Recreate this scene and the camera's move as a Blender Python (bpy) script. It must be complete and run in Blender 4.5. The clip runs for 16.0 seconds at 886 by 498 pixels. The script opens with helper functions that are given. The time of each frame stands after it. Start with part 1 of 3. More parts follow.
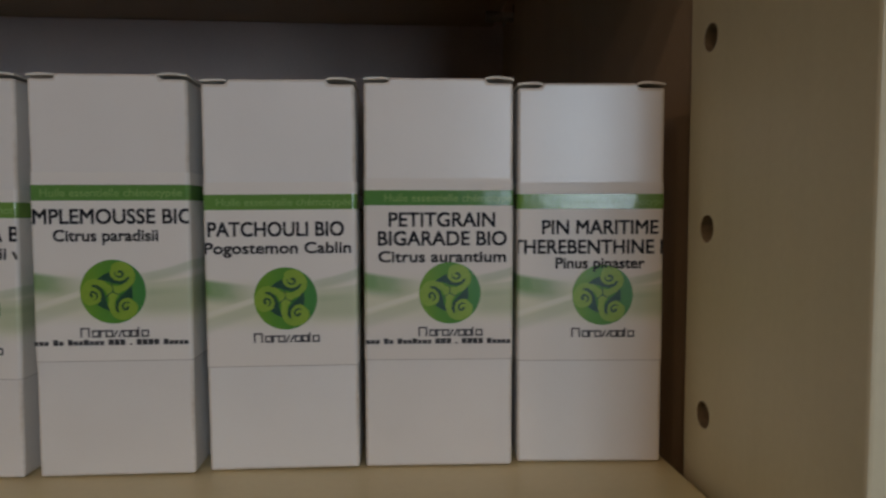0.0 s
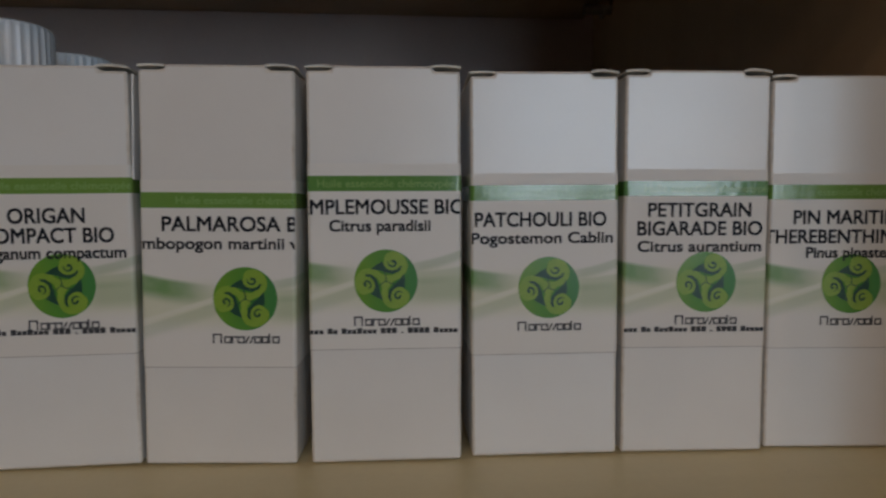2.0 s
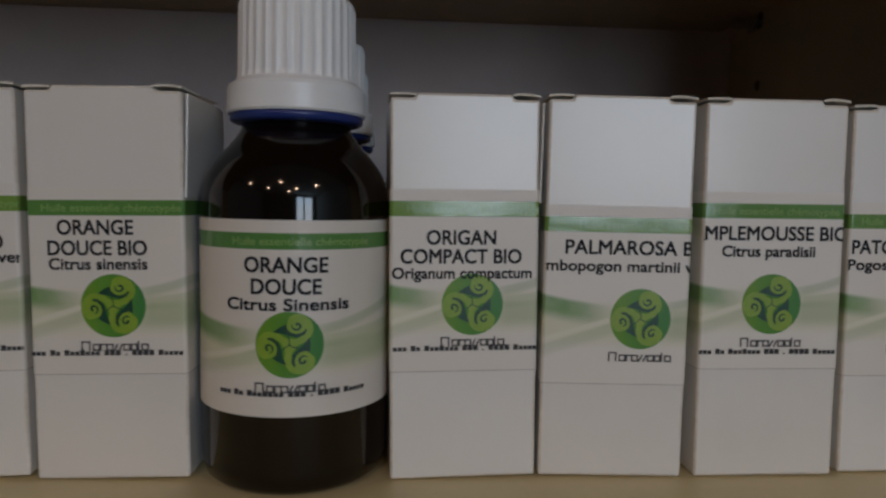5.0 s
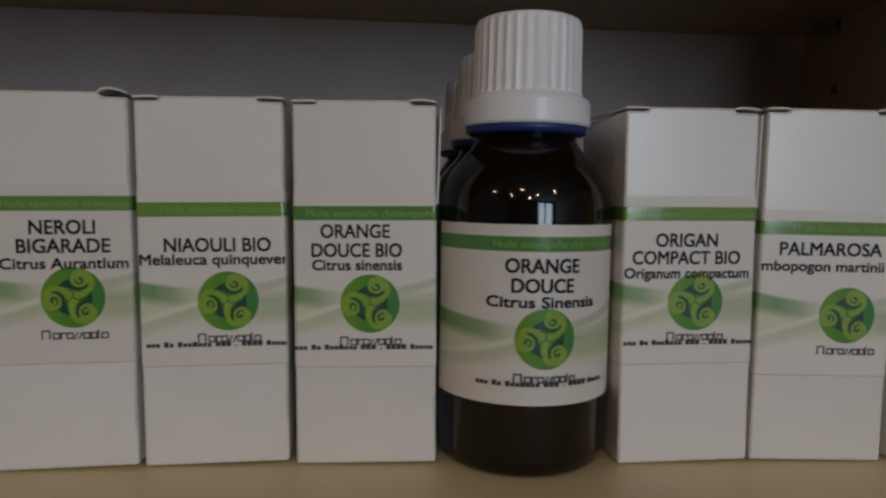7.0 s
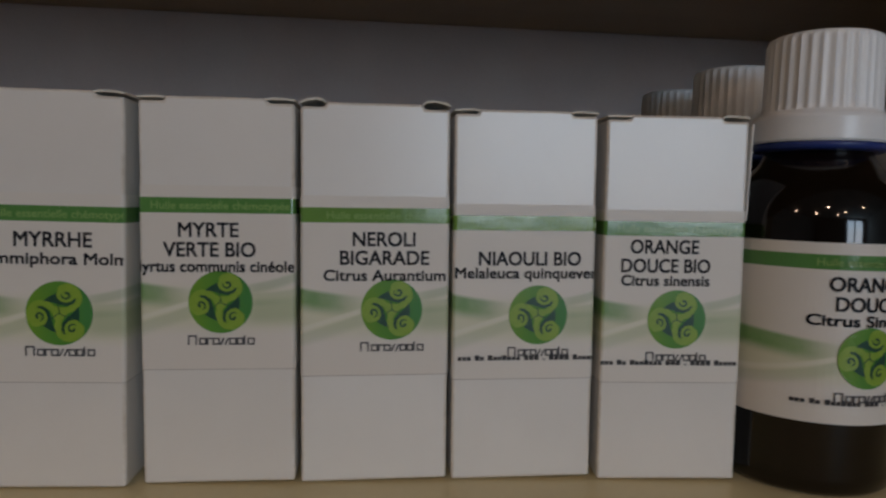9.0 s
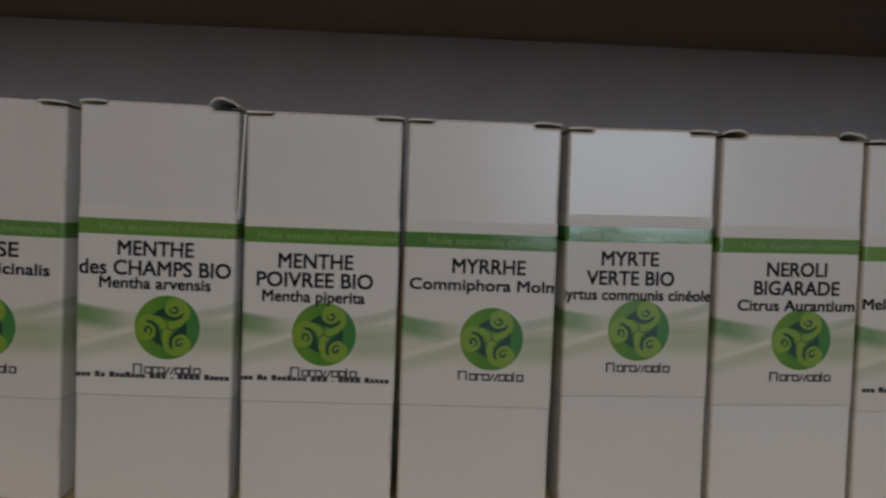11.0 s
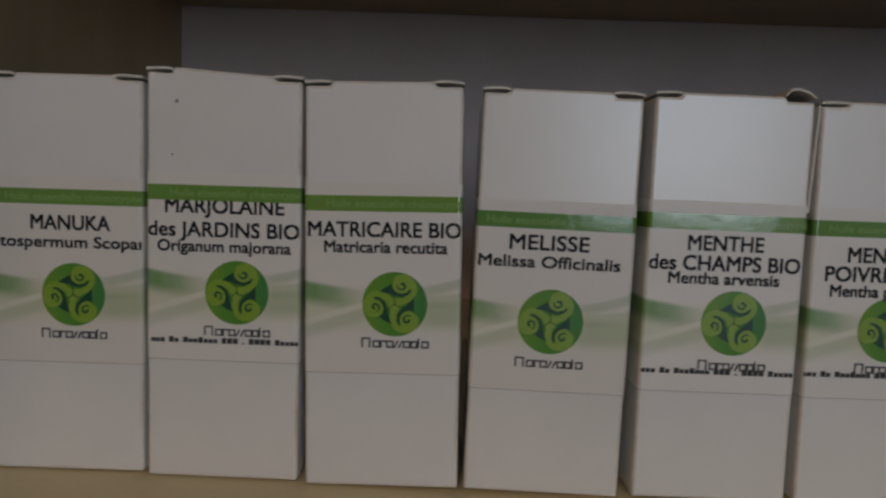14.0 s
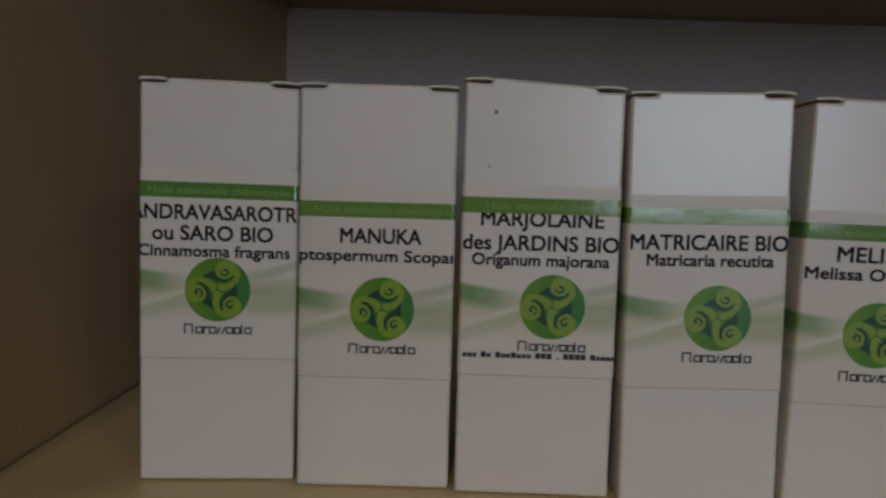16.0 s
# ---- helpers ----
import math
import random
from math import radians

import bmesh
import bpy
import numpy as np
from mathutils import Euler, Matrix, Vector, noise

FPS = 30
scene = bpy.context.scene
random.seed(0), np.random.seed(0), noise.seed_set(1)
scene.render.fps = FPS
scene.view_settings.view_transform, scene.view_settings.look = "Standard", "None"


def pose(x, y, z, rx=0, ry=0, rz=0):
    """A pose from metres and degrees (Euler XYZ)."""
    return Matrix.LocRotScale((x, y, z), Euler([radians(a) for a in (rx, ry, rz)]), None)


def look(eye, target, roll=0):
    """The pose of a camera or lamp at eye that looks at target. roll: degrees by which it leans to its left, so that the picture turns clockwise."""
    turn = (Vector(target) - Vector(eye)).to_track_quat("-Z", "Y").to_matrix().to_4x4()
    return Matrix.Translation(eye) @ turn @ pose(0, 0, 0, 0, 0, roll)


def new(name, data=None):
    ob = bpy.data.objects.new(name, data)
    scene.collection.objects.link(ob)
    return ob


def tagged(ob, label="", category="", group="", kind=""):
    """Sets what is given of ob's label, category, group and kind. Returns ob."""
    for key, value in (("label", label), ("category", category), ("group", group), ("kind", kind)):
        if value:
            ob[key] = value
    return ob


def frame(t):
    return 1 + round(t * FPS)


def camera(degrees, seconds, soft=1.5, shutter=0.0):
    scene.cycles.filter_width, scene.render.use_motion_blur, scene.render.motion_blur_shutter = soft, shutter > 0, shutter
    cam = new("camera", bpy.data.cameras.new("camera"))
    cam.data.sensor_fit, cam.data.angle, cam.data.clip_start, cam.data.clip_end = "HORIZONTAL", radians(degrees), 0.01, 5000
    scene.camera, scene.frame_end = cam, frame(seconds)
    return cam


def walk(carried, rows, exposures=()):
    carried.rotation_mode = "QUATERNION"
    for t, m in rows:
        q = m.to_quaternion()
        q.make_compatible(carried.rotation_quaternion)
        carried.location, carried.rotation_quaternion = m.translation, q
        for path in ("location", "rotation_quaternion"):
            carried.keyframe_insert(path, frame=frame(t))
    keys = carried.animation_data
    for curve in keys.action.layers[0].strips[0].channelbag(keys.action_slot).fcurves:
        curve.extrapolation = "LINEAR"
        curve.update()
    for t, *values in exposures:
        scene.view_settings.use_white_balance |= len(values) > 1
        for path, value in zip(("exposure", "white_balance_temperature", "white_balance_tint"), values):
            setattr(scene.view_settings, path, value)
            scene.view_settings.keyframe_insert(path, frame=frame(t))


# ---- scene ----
cam = camera(65.80, 16.0, soft=2.4, shutter=0.3)

# seconds, eye (m), yaw to the left, pitch up, lean (degrees)
ROWS = [
    (0.0, 0.1354, -0.1239, 0.0468, -4.35, -3.06, 0.05),
    (0.5, 0.1202, -0.1236, 0.0454, -4.99, -3.23, -0.10),
    (1.0, 0.1117, -0.1251, 0.0469, -4.87, -3.50, -0.21),
    (1.5, 0.0993, -0.1247, 0.0456, -4.97, -3.56, -0.14),
    (2.0, 0.0875, -0.1223, 0.0463, -4.61, -3.64, 0.01),
    (2.5, 0.0735, -0.1210, 0.0453, -5.00, -3.82, 0.19),
    (3.0, 0.0624, -0.1200, 0.0452, -5.29, -3.46, 0.25),
    (3.5, 0.0510, -0.1181, 0.0438, -5.17, -2.91, 0.43),
    (4.0, 0.0368, -0.1163, 0.0457, -4.92, -3.73, 0.74),
    (4.5, 0.0263, -0.1181, 0.0483, -4.65, -3.80, 0.92),
    (5.0, 0.0160, -0.1219, 0.0509, -4.68, -3.97, 1.00),
    (5.2, 0.0119, -0.1239, 0.0516, -4.18, -3.86, 1.19),
    (7.3, -0.0385, -0.1285, 0.0517, -5.20, -4.20, 0.96),
    (7.5, -0.0455, -0.1287, 0.0522, -5.49, -4.20, 1.07),
    (8.0, -0.0645, -0.1282, 0.0520, -6.26, -3.73, 1.76),
    (8.2, -0.0698, -0.1272, 0.0523, -6.05, -3.92, 1.77),
    (10.3, -0.1280, -0.1214, 0.0531, -2.44, -4.08, 1.80),
    (10.5, -0.1383, -0.1219, 0.0545, -3.00, -4.37, 2.48),
    (11.0, -0.1555, -0.1216, 0.0536, -1.57, -3.15, 2.23),
    (11.5, -0.1691, -0.1231, 0.0540, -1.71, -3.12, 2.17),
    (12.0, -0.1861, -0.1237, 0.0515, -1.80, -3.42, 2.12),
    (12.5, -0.2004, -0.1235, 0.0535, -1.35, -3.88, 1.88),
    (13.0, -0.2187, -0.1215, 0.0546, -0.37, -4.16, 2.24),
    (13.5, -0.2343, -0.1199, 0.0534, -0.18, -4.24, 2.01),
    (14.0, -0.2492, -0.1187, 0.0517, 0.26, -4.43, 1.93),
    (14.5, -0.2644, -0.1175, 0.0508, 0.09, -4.43, 1.84),
    (15.0, -0.2802, -0.1173, 0.0541, -0.92, -5.71, 1.70),
    (15.5, -0.2908, -0.1164, 0.0513, 0.41, -4.43, 1.67),
    (16.0, -0.3046, -0.1167, 0.0525, -0.08, -4.63, 1.76),
]


def aim(x, y, z, yaw, pitch, lean):
    a, b = radians(yaw), radians(pitch)
    ahead = Vector((-math.sin(a) * math.cos(b), math.cos(a) * math.cos(b), math.sin(b)))
    eye = Vector((x, y, z))
    return look(eye, eye + ahead, lean)


walk(cam, [(r[0], aim(*r[1:])) for r in ROWS], exposures=[(0.0, 0.43, 8330, 24), (2.5, 0.32, 8330, 24), (5.0, 0.38, 8330, 24), (7.5, 0.46, 8330, 24), (8.2, 0.43, 8330, 24), (11.5, 0.26, 8330, 24), (14.5, 0.25, 8330, 24), (16.0, 0.18, 8330, 24)])

# ---- world and light ----
world = bpy.data.worlds.new("world")
scene.world = world
world.use_nodes = True
wn = world.node_tree
sky = wn.nodes.new("ShaderNodeTexSky")
sky.sky_type = "NISHITA"
sky.sun_disc = False
sky.sun_elevation, sky.sun_rotation = radians(35), radians(150)
wn.nodes["Background"].inputs["Strength"].default_value = 0.1
wn.links.new(sky.outputs["Color"], wn.nodes["Background"].inputs["Color"])

# room: the shelf top is z = 0
ROOM_X0, ROOM_X1, ROOM_Y0, ROOM_Y1, ROOM_Z0, ROOM_Z1 = -2.6, 2.6, -4.6, 0.2325, -1.15, 1.45
OPENINGS = [(0.56, 1.20, -0.08, 1.20), (1.34, 2.12, -0.08, 1.20)]


def area_lamp(name, m, sx, sy, watts, colour):
    d = bpy.data.lights.new(name, "AREA")
    d.shape, d.size, d.size_y, d.energy, d.color = "RECTANGLE", sx, sy, watts, colour
    ob = new(name, d)
    ob.matrix_world = m
    return ob


def spot_lamp(name, at, target, watts, colour):
    d = bpy.data.lights.new(name, "SPOT")
    d.energy, d.color, d.shadow_soft_size, d.spot_size, d.spot_blend = watts, colour, 0.035, radians(100), 0.6
    ob = new(name, d)
    ob.matrix_world = look(at, target)
    return ob


for x0, x1, z0, z1 in OPENINGS:
    area_lamp("window_daylight", look(((x0 + x1) / 2, ROOM_Y0 - 0.02, (z0 + z1) / 2), ((x0 + x1) / 2, 0, (z0 + z1) / 2)), x1 - x0, z1 - z0, 19.3 * (x1 - x0) * (z1 - z0), (0.335, 0.655, 1.0))
SPOTS = [(-2.1, -1.5), (-1.45, -2.6), (-0.5, -1.9), (0.3, -2.8), (1.25, -2.0), (-0.2, -3.4)]
for i, (sx, sy) in enumerate(SPOTS):
    spot_lamp("ceiling_spot_light", (sx, sy, ROOM_Z1 - 0.05), (-0.1, 0.0, 0.0), 6.4 if i == 0 else 6.2, (1.0, 0.83, 0.68))

# ---- materials ----


def material(name):
    m = bpy.data.materials.new(name)
    m.use_nodes = True
    nt = m.node_tree
    return m, nt, nt.nodes["Principled BSDF"]


def node(nt, kind, **values):
    n = nt.nodes.new(kind)
    for k, v in values.items():
        if k in n.inputs:
            n.inputs[k].default_value = v
    return n


def noise_tex(nt, coords, scale, detail=4.0, rough=0.55):
    n = node(nt, "ShaderNodeTexNoise", Scale=scale, Detail=detail, Roughness=rough)
    nt.links.new(coords, n.inputs["Vector"])
    return n.outputs["Fac"]


def ramp(nt, fac, stops):
    r = nt.nodes.new("ShaderNodeValToRGB")
    while len(r.color_ramp.elements) < len(stops):
        r.color_ramp.elements.new(0.5)
    for e, (p, c) in zip(r.color_ramp.elements, stops):
        e.position, e.color = p, (*c, 1)
    nt.links.new(fac, r.inputs["Fac"])
    return r.outputs["Color"]


def bump(nt, bsdf, fac, strength, distance):
    b = node(nt, "ShaderNodeBump", Strength=strength, Distance=distance)
    nt.links.new(fac, b.inputs["Height"])
    nt.links.new(b.outputs["Normal"], bsdf.inputs["Normal"])


def maths(nt, op, a, b=None, c=None):
    n = nt.nodes.new("ShaderNodeMath")
    n.operation = op
    for i, v in enumerate((a, b, c)):
        if v is None:
            continue
        if isinstance(v, (int, float)):
            n.inputs[i].default_value = v
        else:
            nt.links.new(v, n.inputs[i])
    return n.outputs[0]


def mix(nt, fac, a, b):
    n = nt.nodes.new("ShaderNodeMix")
    n.data_type = "RGBA"
    for sock, v in ((n.inputs[0], fac), (n.inputs[6], a), (n.inputs[7], b)):
        if isinstance(v, (int, float)):
            sock.default_value = v
        elif isinstance(v, tuple):
            sock.default_value = (*v, 1)
        else:
            nt.links.new(v, sock)
    return n.outputs[2]


def speckled(name, dark, light, rough, scale, bump_mm=0.0, fine=900.0, spec=0.5, metal=0.0):
    """A plain surface with two scales of tone and a fine relief."""
    m, nt, b = material(name)
    co = nt.nodes.new("ShaderNodeTexCoord").outputs["Object"]
    big, small = noise_tex(nt, co, scale), noise_tex(nt, co, fine, 2.0)
    f = maths(nt, "ADD", maths(nt, "MULTIPLY", big, 0.7), maths(nt, "MULTIPLY", small, 0.3))
    nt.links.new(ramp(nt, f, [(0.3, dark), (0.7, light)]), b.inputs["Base Color"])
    nt.links.new(maths(nt, "ADD", maths(nt, "MULTIPLY", big, 0.12), rough - 0.06), b.inputs["Roughness"])
    b.inputs["Specular IOR Level"].default_value = spec
    b.inputs["Metallic"].default_value = metal
    if bump_mm:
        bump(nt, b, small, 0.5, bump_mm / 1000)
    return m


def wood(name, dark, light, rough, axis):
    """Pale laminate with long, faint grain along one axis."""
    m, nt, b = material(name)
    co = nt.nodes.new("ShaderNodeTexCoord").outputs["Object"]
    mp = nt.nodes.new("ShaderNodeMapping")
    mp.inputs["Scale"].default_value = [4.0 if i == axis else 60.0 for i in range(3)]
    nt.links.new(co, mp.inputs["Vector"])
    grain = noise_tex(nt, mp.outputs["Vector"], 1.0, 6.0, 0.6)
    cloud = noise_tex(nt, co, 14.0, 3.0)
    fine = noise_tex(nt, co, 700.0, 2.0)
    f = maths(nt, "ADD", maths(nt, "MULTIPLY", grain, 0.45), maths(nt, "MULTIPLY", cloud, 0.4))
    f = maths(nt, "ADD", f, maths(nt, "MULTIPLY", fine, 0.15))
    nt.links.new(ramp(nt, f, [(0.3, dark), (0.68, light)]), b.inputs["Base Color"])
    b.inputs["Roughness"].default_value = rough
    bump(nt, b, maths(nt, "ADD", grain, fine), 0.25, 0.0002)
    return m


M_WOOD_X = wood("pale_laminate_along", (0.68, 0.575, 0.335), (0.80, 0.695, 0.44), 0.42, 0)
# left panel: laminate browned evenly in place of the falling light inside
M_SIDE_SHADE = wood("shaded_side_laminate", (0.40, 0.275, 0.155), (0.51, 0.36, 0.215), 0.5, 2)
# pale board laminate again, darkened to carry the shade of the undersides
M_UNDER_SHADE = wood("shaded_underside_laminate", (0.33, 0.245, 0.16), (0.42, 0.325, 0.215), 0.5, 0)
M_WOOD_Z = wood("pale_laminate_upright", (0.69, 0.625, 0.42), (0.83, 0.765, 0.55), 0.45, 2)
M_INNER = wood("inner_panel_laminate", (0.44, 0.325, 0.205), (0.56, 0.42, 0.275), 0.5, 2)
M_BACK = speckled("grey_hardboard", (0.58, 0.46, 0.435), (0.67, 0.555, 0.525), 0.6, 25.0, 0.1)
M_HOLE = speckled("raw_chipboard", (0.20, 0.14, 0.08), (0.34, 0.25, 0.15), 0.9, 300.0, 0.2)
M_METAL = speckled("dull_steel", (0.35, 0.33, 0.30), (0.5, 0.48, 0.45), 0.35, 90.0, 0.0, metal=1.0)
M_PLASTER = speckled("wall_plaster", (0.40, 0.37, 0.33), (0.50, 0.47, 0.42), 0.85, 3.0, 0.5, 120.0)
M_FLOOR = speckled("floor_tiles_tone", (0.06, 0.05, 0.04), (0.11, 0.09, 0.07), 0.5, 2.0, 0.4, 60.0)
M_EDGE_SHADOW = speckled("greyed_edge_with_shadow", (0.33, 0.30, 0.28), (0.55, 0.52, 0.49), 0.9, 160.0)
M_SPECK = speckled("grey_speck", (0.20, 0.19, 0.19), (0.32, 0.31, 0.31), 0.7, 900.0)
M_EDGE = speckled("grey_board_edge", (0.62, 0.58, 0.52), (0.75, 0.71, 0.65), 0.9, 200.0, 0.05)
M_FOLD = speckled("rubbed_carton_fold", (0.60, 0.54, 0.47), (0.84, 0.81, 0.77), 0.65, 130.0, 0.05, spec=0.3)
M_CAP = speckled("white_plastic", (0.82, 0.85, 0.88), (0.88, 0.91, 0.93), 0.3, 60.0, 0.02)
M_RING = speckled("blue_plastic", (0.01, 0.03, 0.16), (0.015, 0.045, 0.22), 0.35, 60.0)
M_INK = speckled("black_ink", (0.010, 0.010, 0.014), (0.024, 0.024, 0.03), 0.5, 400.0, spec=0.15)
M_GREY_INK = speckled("grey_ink", (0.06, 0.06, 0.068), (0.10, 0.10, 0.108), 0.5, 400.0, spec=0.15)
M_SMALL_INK = speckled("dark_grey_ink", (0.045, 0.045, 0.05), (0.08, 0.08, 0.085), 0.5, 400.0, spec=0.15)
M_BAND_INK = speckled("pale_green_ink", (0.20, 0.385, 0.12), (0.25, 0.43, 0.15), 0.13, 400.0)
M_LEAF_DARK = speckled("dark_green_ink", (0.006, 0.055, 0.032), (0.012, 0.085, 0.05), 0.35, 400.0)
M_LEAF_LIGHT = speckled("lime_ink", (0.19, 0.36, 0.04), (0.27, 0.43, 0.06), 0.35, 300.0)


def card_material():
    """Coated white carton: slightly varied from box to box, faint fibres, satin gloss."""
    m, nt, b = material("white_carton")
    rnd = nt.nodes.new("ShaderNodeObjectInfo").outputs["Random"]
    shift = nt.nodes.new("ShaderNodeVectorMath")
    shift.operation = "ADD"
    nt.links.new(nt.nodes.new("ShaderNodeTexCoord").outputs["Object"], shift.inputs[0])
    nt.links.new(maths(nt, "MULTIPLY", rnd, 9.0), shift.inputs[1])
    co = shift.outputs["Vector"]
    big, fine = noise_tex(nt, co, 45.0, 3.0), noise_tex(nt, co, 1400.0, 3.0)
    f = maths(nt, "ADD", maths(nt, "MULTIPLY", big, 0.85), maths(nt, "MULTIPLY", fine, 0.15))
    tone = mix(nt, f, (0.72, 0.715, 0.70), (0.85, 0.845, 0.83))
    tint = mix(nt, rnd, (0.97, 0.945, 0.92), (1.0, 1.0, 1.0))
    n = nt.nodes.new("ShaderNodeMix")
    n.data_type, n.blend_type = "RGBA", "MULTIPLY"
    n.inputs[0].default_value = 1.0
    nt.links.new(tone, n.inputs[6])
    nt.links.new(tint, n.inputs[7])
    nt.links.new(n.outputs[2], b.inputs["Base Color"])
    nt.links.new(maths(nt, "ADD", maths(nt, "MULTIPLY", big, 0.08), 0.50), b.inputs["Roughness"])
    b.inputs["Specular IOR Level"].default_value = 1.0
    b.inputs["Coat Weight"].default_value = 0.85
    b.inputs["Coat Roughness"].default_value = 0.25
    b.inputs["Coat IOR"].default_value = 1.55
    bump(nt, b, maths(nt, "ADD", maths(nt, "MULTIPLY", noise_tex(nt, co, 38.0, 1.0), 5.0), maths(nt, "MULTIPLY", fine, 0.06)), 0.3, 0.0004)
    return m


def label_material():
    """Glossy paper label: pale green waves sweep across it at the height of the emblem (the origin)."""
    m, nt, b = material("printed_label_paper")
    co = nt.nodes.new("ShaderNodeTexCoord").outputs["Object"]
    sep = nt.nodes.new("ShaderNodeSeparateXYZ")
    nt.links.new(co, sep.inputs[0])
    x = maths(nt, "MULTIPLY", sep.outputs["X"], 1000.0)
    z = maths(nt, "MULTIPLY", sep.outputs["Z"], 1000.0)
    rnd = nt.nodes.new("ShaderNodeObjectInfo").outputs["Random"]
    paper = mix(nt, rnd, (0.72, 0.675, 0.625), (0.79, 0.765, 0.725))

    def hump(v, centre, half, soft):
        d = maths(nt, "ABSOLUTE", maths(nt, "SUBTRACT", v, centre))
        n = nt.nodes.new("ShaderNodeMapRange")
        n.interpolation_type = "SMOOTHSTEP"
        n.inputs[1].default_value, n.inputs[2].default_value = half + soft, half
        n.inputs[3].default_value, n.inputs[4].default_value = 0.0, 1.0
        nt.links.new(d, n.inputs[0])
        return n.outputs[0]

    def slope(v, lo, hi):
        n = nt.nodes.new("ShaderNodeMapRange")
        n.interpolation_type = "SMOOTHSTEP"
        n.inputs[1].default_value, n.inputs[2].default_value = lo, hi
        nt.links.new(v, n.inputs[0])
        return n.outputs[0]

    def crest(v, top, edge, tail):
        """A streak with a crisp upper edge that fades away below it."""
        return maths(nt, "MULTIPLY", slope(v, top + edge, top), slope(v, top - tail, top - 0.4 * tail))

    # a dark streak from the left edge dips towards the emblem
    square = maths(nt, "MULTIPLY", x, x)
    mid = maths(nt, "ADD", maths(nt, "MULTIPLY", square, 0.0065), 1.75)
    fade = maths(nt, "ADD", maths(nt, "MULTIPLY", slope(x, -3.0, -10.0), 0.40), maths(nt, "MULTIPLY", slope(x, -6.5, -14.0), 0.60))
    cloud = maths(nt, "ADD", maths(nt, "MULTIPLY", noise_tex(nt, co, 260.0, 3.0), 0.5), 0.75)
    left = maths(nt, "MULTIPLY", maths(nt, "MULTIPLY", crest(maths(nt, "SUBTRACT", z, mid), 0.0, 0.9, 4.2), fade), cloud)
    # streaks rising to the right
    right_side = slope(x, 2.0, 7.0)
    up = maths(nt, "MULTIPLY", square, 0.0145)
    r1 = maths(nt, "MULTIPLY", crest(maths(nt, "SUBTRACT", z, up), 2.5, 0.7, 1.9), right_side)
    r2 = maths(nt, "MULTIPLY", crest(maths(nt, "SUBTRACT", z, maths(nt, "MULTIPLY", up, 0.45)), 1.0, 0.6, 2.4), right_side)
    r3 = maths(nt, "MULTIPLY", crest(maths(nt, "SUBTRACT", z, maths(nt, "MULTIPLY", up, 0.1)), -0.6, 1.6, 4.6), right_side)
    # pale lines falling away to the left
    fall = maths(nt, "MULTIPLY", hump(maths(nt, "SUBTRACT", z, maths(nt, "MULTIPLY", x, 0.31)), 1.5, 0.12, 0.6), slope(x, -3.5, -6.5))
    low = maths(nt, "MULTIPLY", crest(maths(nt, "SUBTRACT", z, maths(nt, "MULTIPLY", x, 0.33)), 0.6, 0.7, 2.6), slope(x, -2.0, -6.0))
    green = maths(nt, "MULTIPLY", left, 0.88)
    for part_of, k in ((r1, 0.34), (r2, 0.22), (r3, 0.34), (low, 0.20)):
        green = maths(nt, "ADD", green, maths(nt, "MULTIPLY", part_of, k))
    green = maths(nt, "SUBTRACT", green, maths(nt, "MULTIPLY", fall, 0.25))
    green = maths(nt, "MINIMUM", maths(nt, "MAXIMUM", green, 0.0), 0.92)
    # an olive wash below the streaks
    wash = maths(nt, "MULTIPLY", hump(z, -1.2, 1.2, 4.2), 0.55)
    paper = mix(nt, wash, paper, (0.58, 0.61, 0.36))
    grain = noise_tex(nt, co, 900.0, 3.0)
    paper = mix(nt, maths(nt, "MULTIPLY", fall, 0.55), paper, (0.78, 0.77, 0.68))
    paper2 = mix(nt, maths(nt, "MULTIPLY", grain, 0.12), paper, (0.62, 0.61, 0.58))
    nt.links.new(mix(nt, green, paper2, (0.10, 0.29, 0.065)), b.inputs["Base Color"])
    b.inputs["Roughness"].default_value = 0.52
    b.inputs["Specular IOR Level"].default_value = 1.0
    bump(nt, b, noise_tex(nt, co, 90.0, 3.0), 0.2, 0.0003)
    return m


def band_material():
    m, nt, b = material("green_print")
    co = nt.nodes.new("ShaderNodeTexCoord").outputs["Object"]
    rnd = nt.nodes.new("ShaderNodeObjectInfo").outputs["Random"]
    fine = noise_tex(nt, co, 600.0, 3.0)
    g = mix(nt, rnd, (0.085, 0.265, 0.075), (0.19, 0.35, 0.075))
    nt.links.new(mix(nt, maths(nt, "MULTIPLY", fine, 0.3), g, (0.06, 0.20, 0.06)), b.inputs["Base Color"])
    b.inputs["Roughness"].default_value = 0.12
    b.inputs["Specular IOR Level"].default_value = 0.6
    bump(nt, b, noise_tex(nt, co, 220.0, 3.0), 0.3, 0.0002)
    return m


def emblem_material():
    """Green disc, lime towards one side and deep green towards the other."""
    m, nt, b = material("emblem_print")
    co = nt.nodes.new("ShaderNodeTexCoord").outputs["Object"]
    sep = nt.nodes.new("ShaderNodeSeparateXYZ")
    nt.links.new(co, sep.inputs[0])
    x = maths(nt, "MULTIPLY", sep.outputs["X"], 90.0)
    wave = maths(nt, "MULTIPLY", noise_tex(nt, co, 160.0, 2.0), 0.6)
    f = maths(nt, "ADD", maths(nt, "ADD", x, wave), 0.2)
    nt.links.new(ramp(nt, f, [(0.1, (0.14, 0.33, 0.045)), (0.5, (0.085, 0.29, 0.05)), (0.9, (0.05, 0.25, 0.07))]), b.inputs["Base Color"])
    b.inputs["Roughness"].default_value = 0.25
    return m


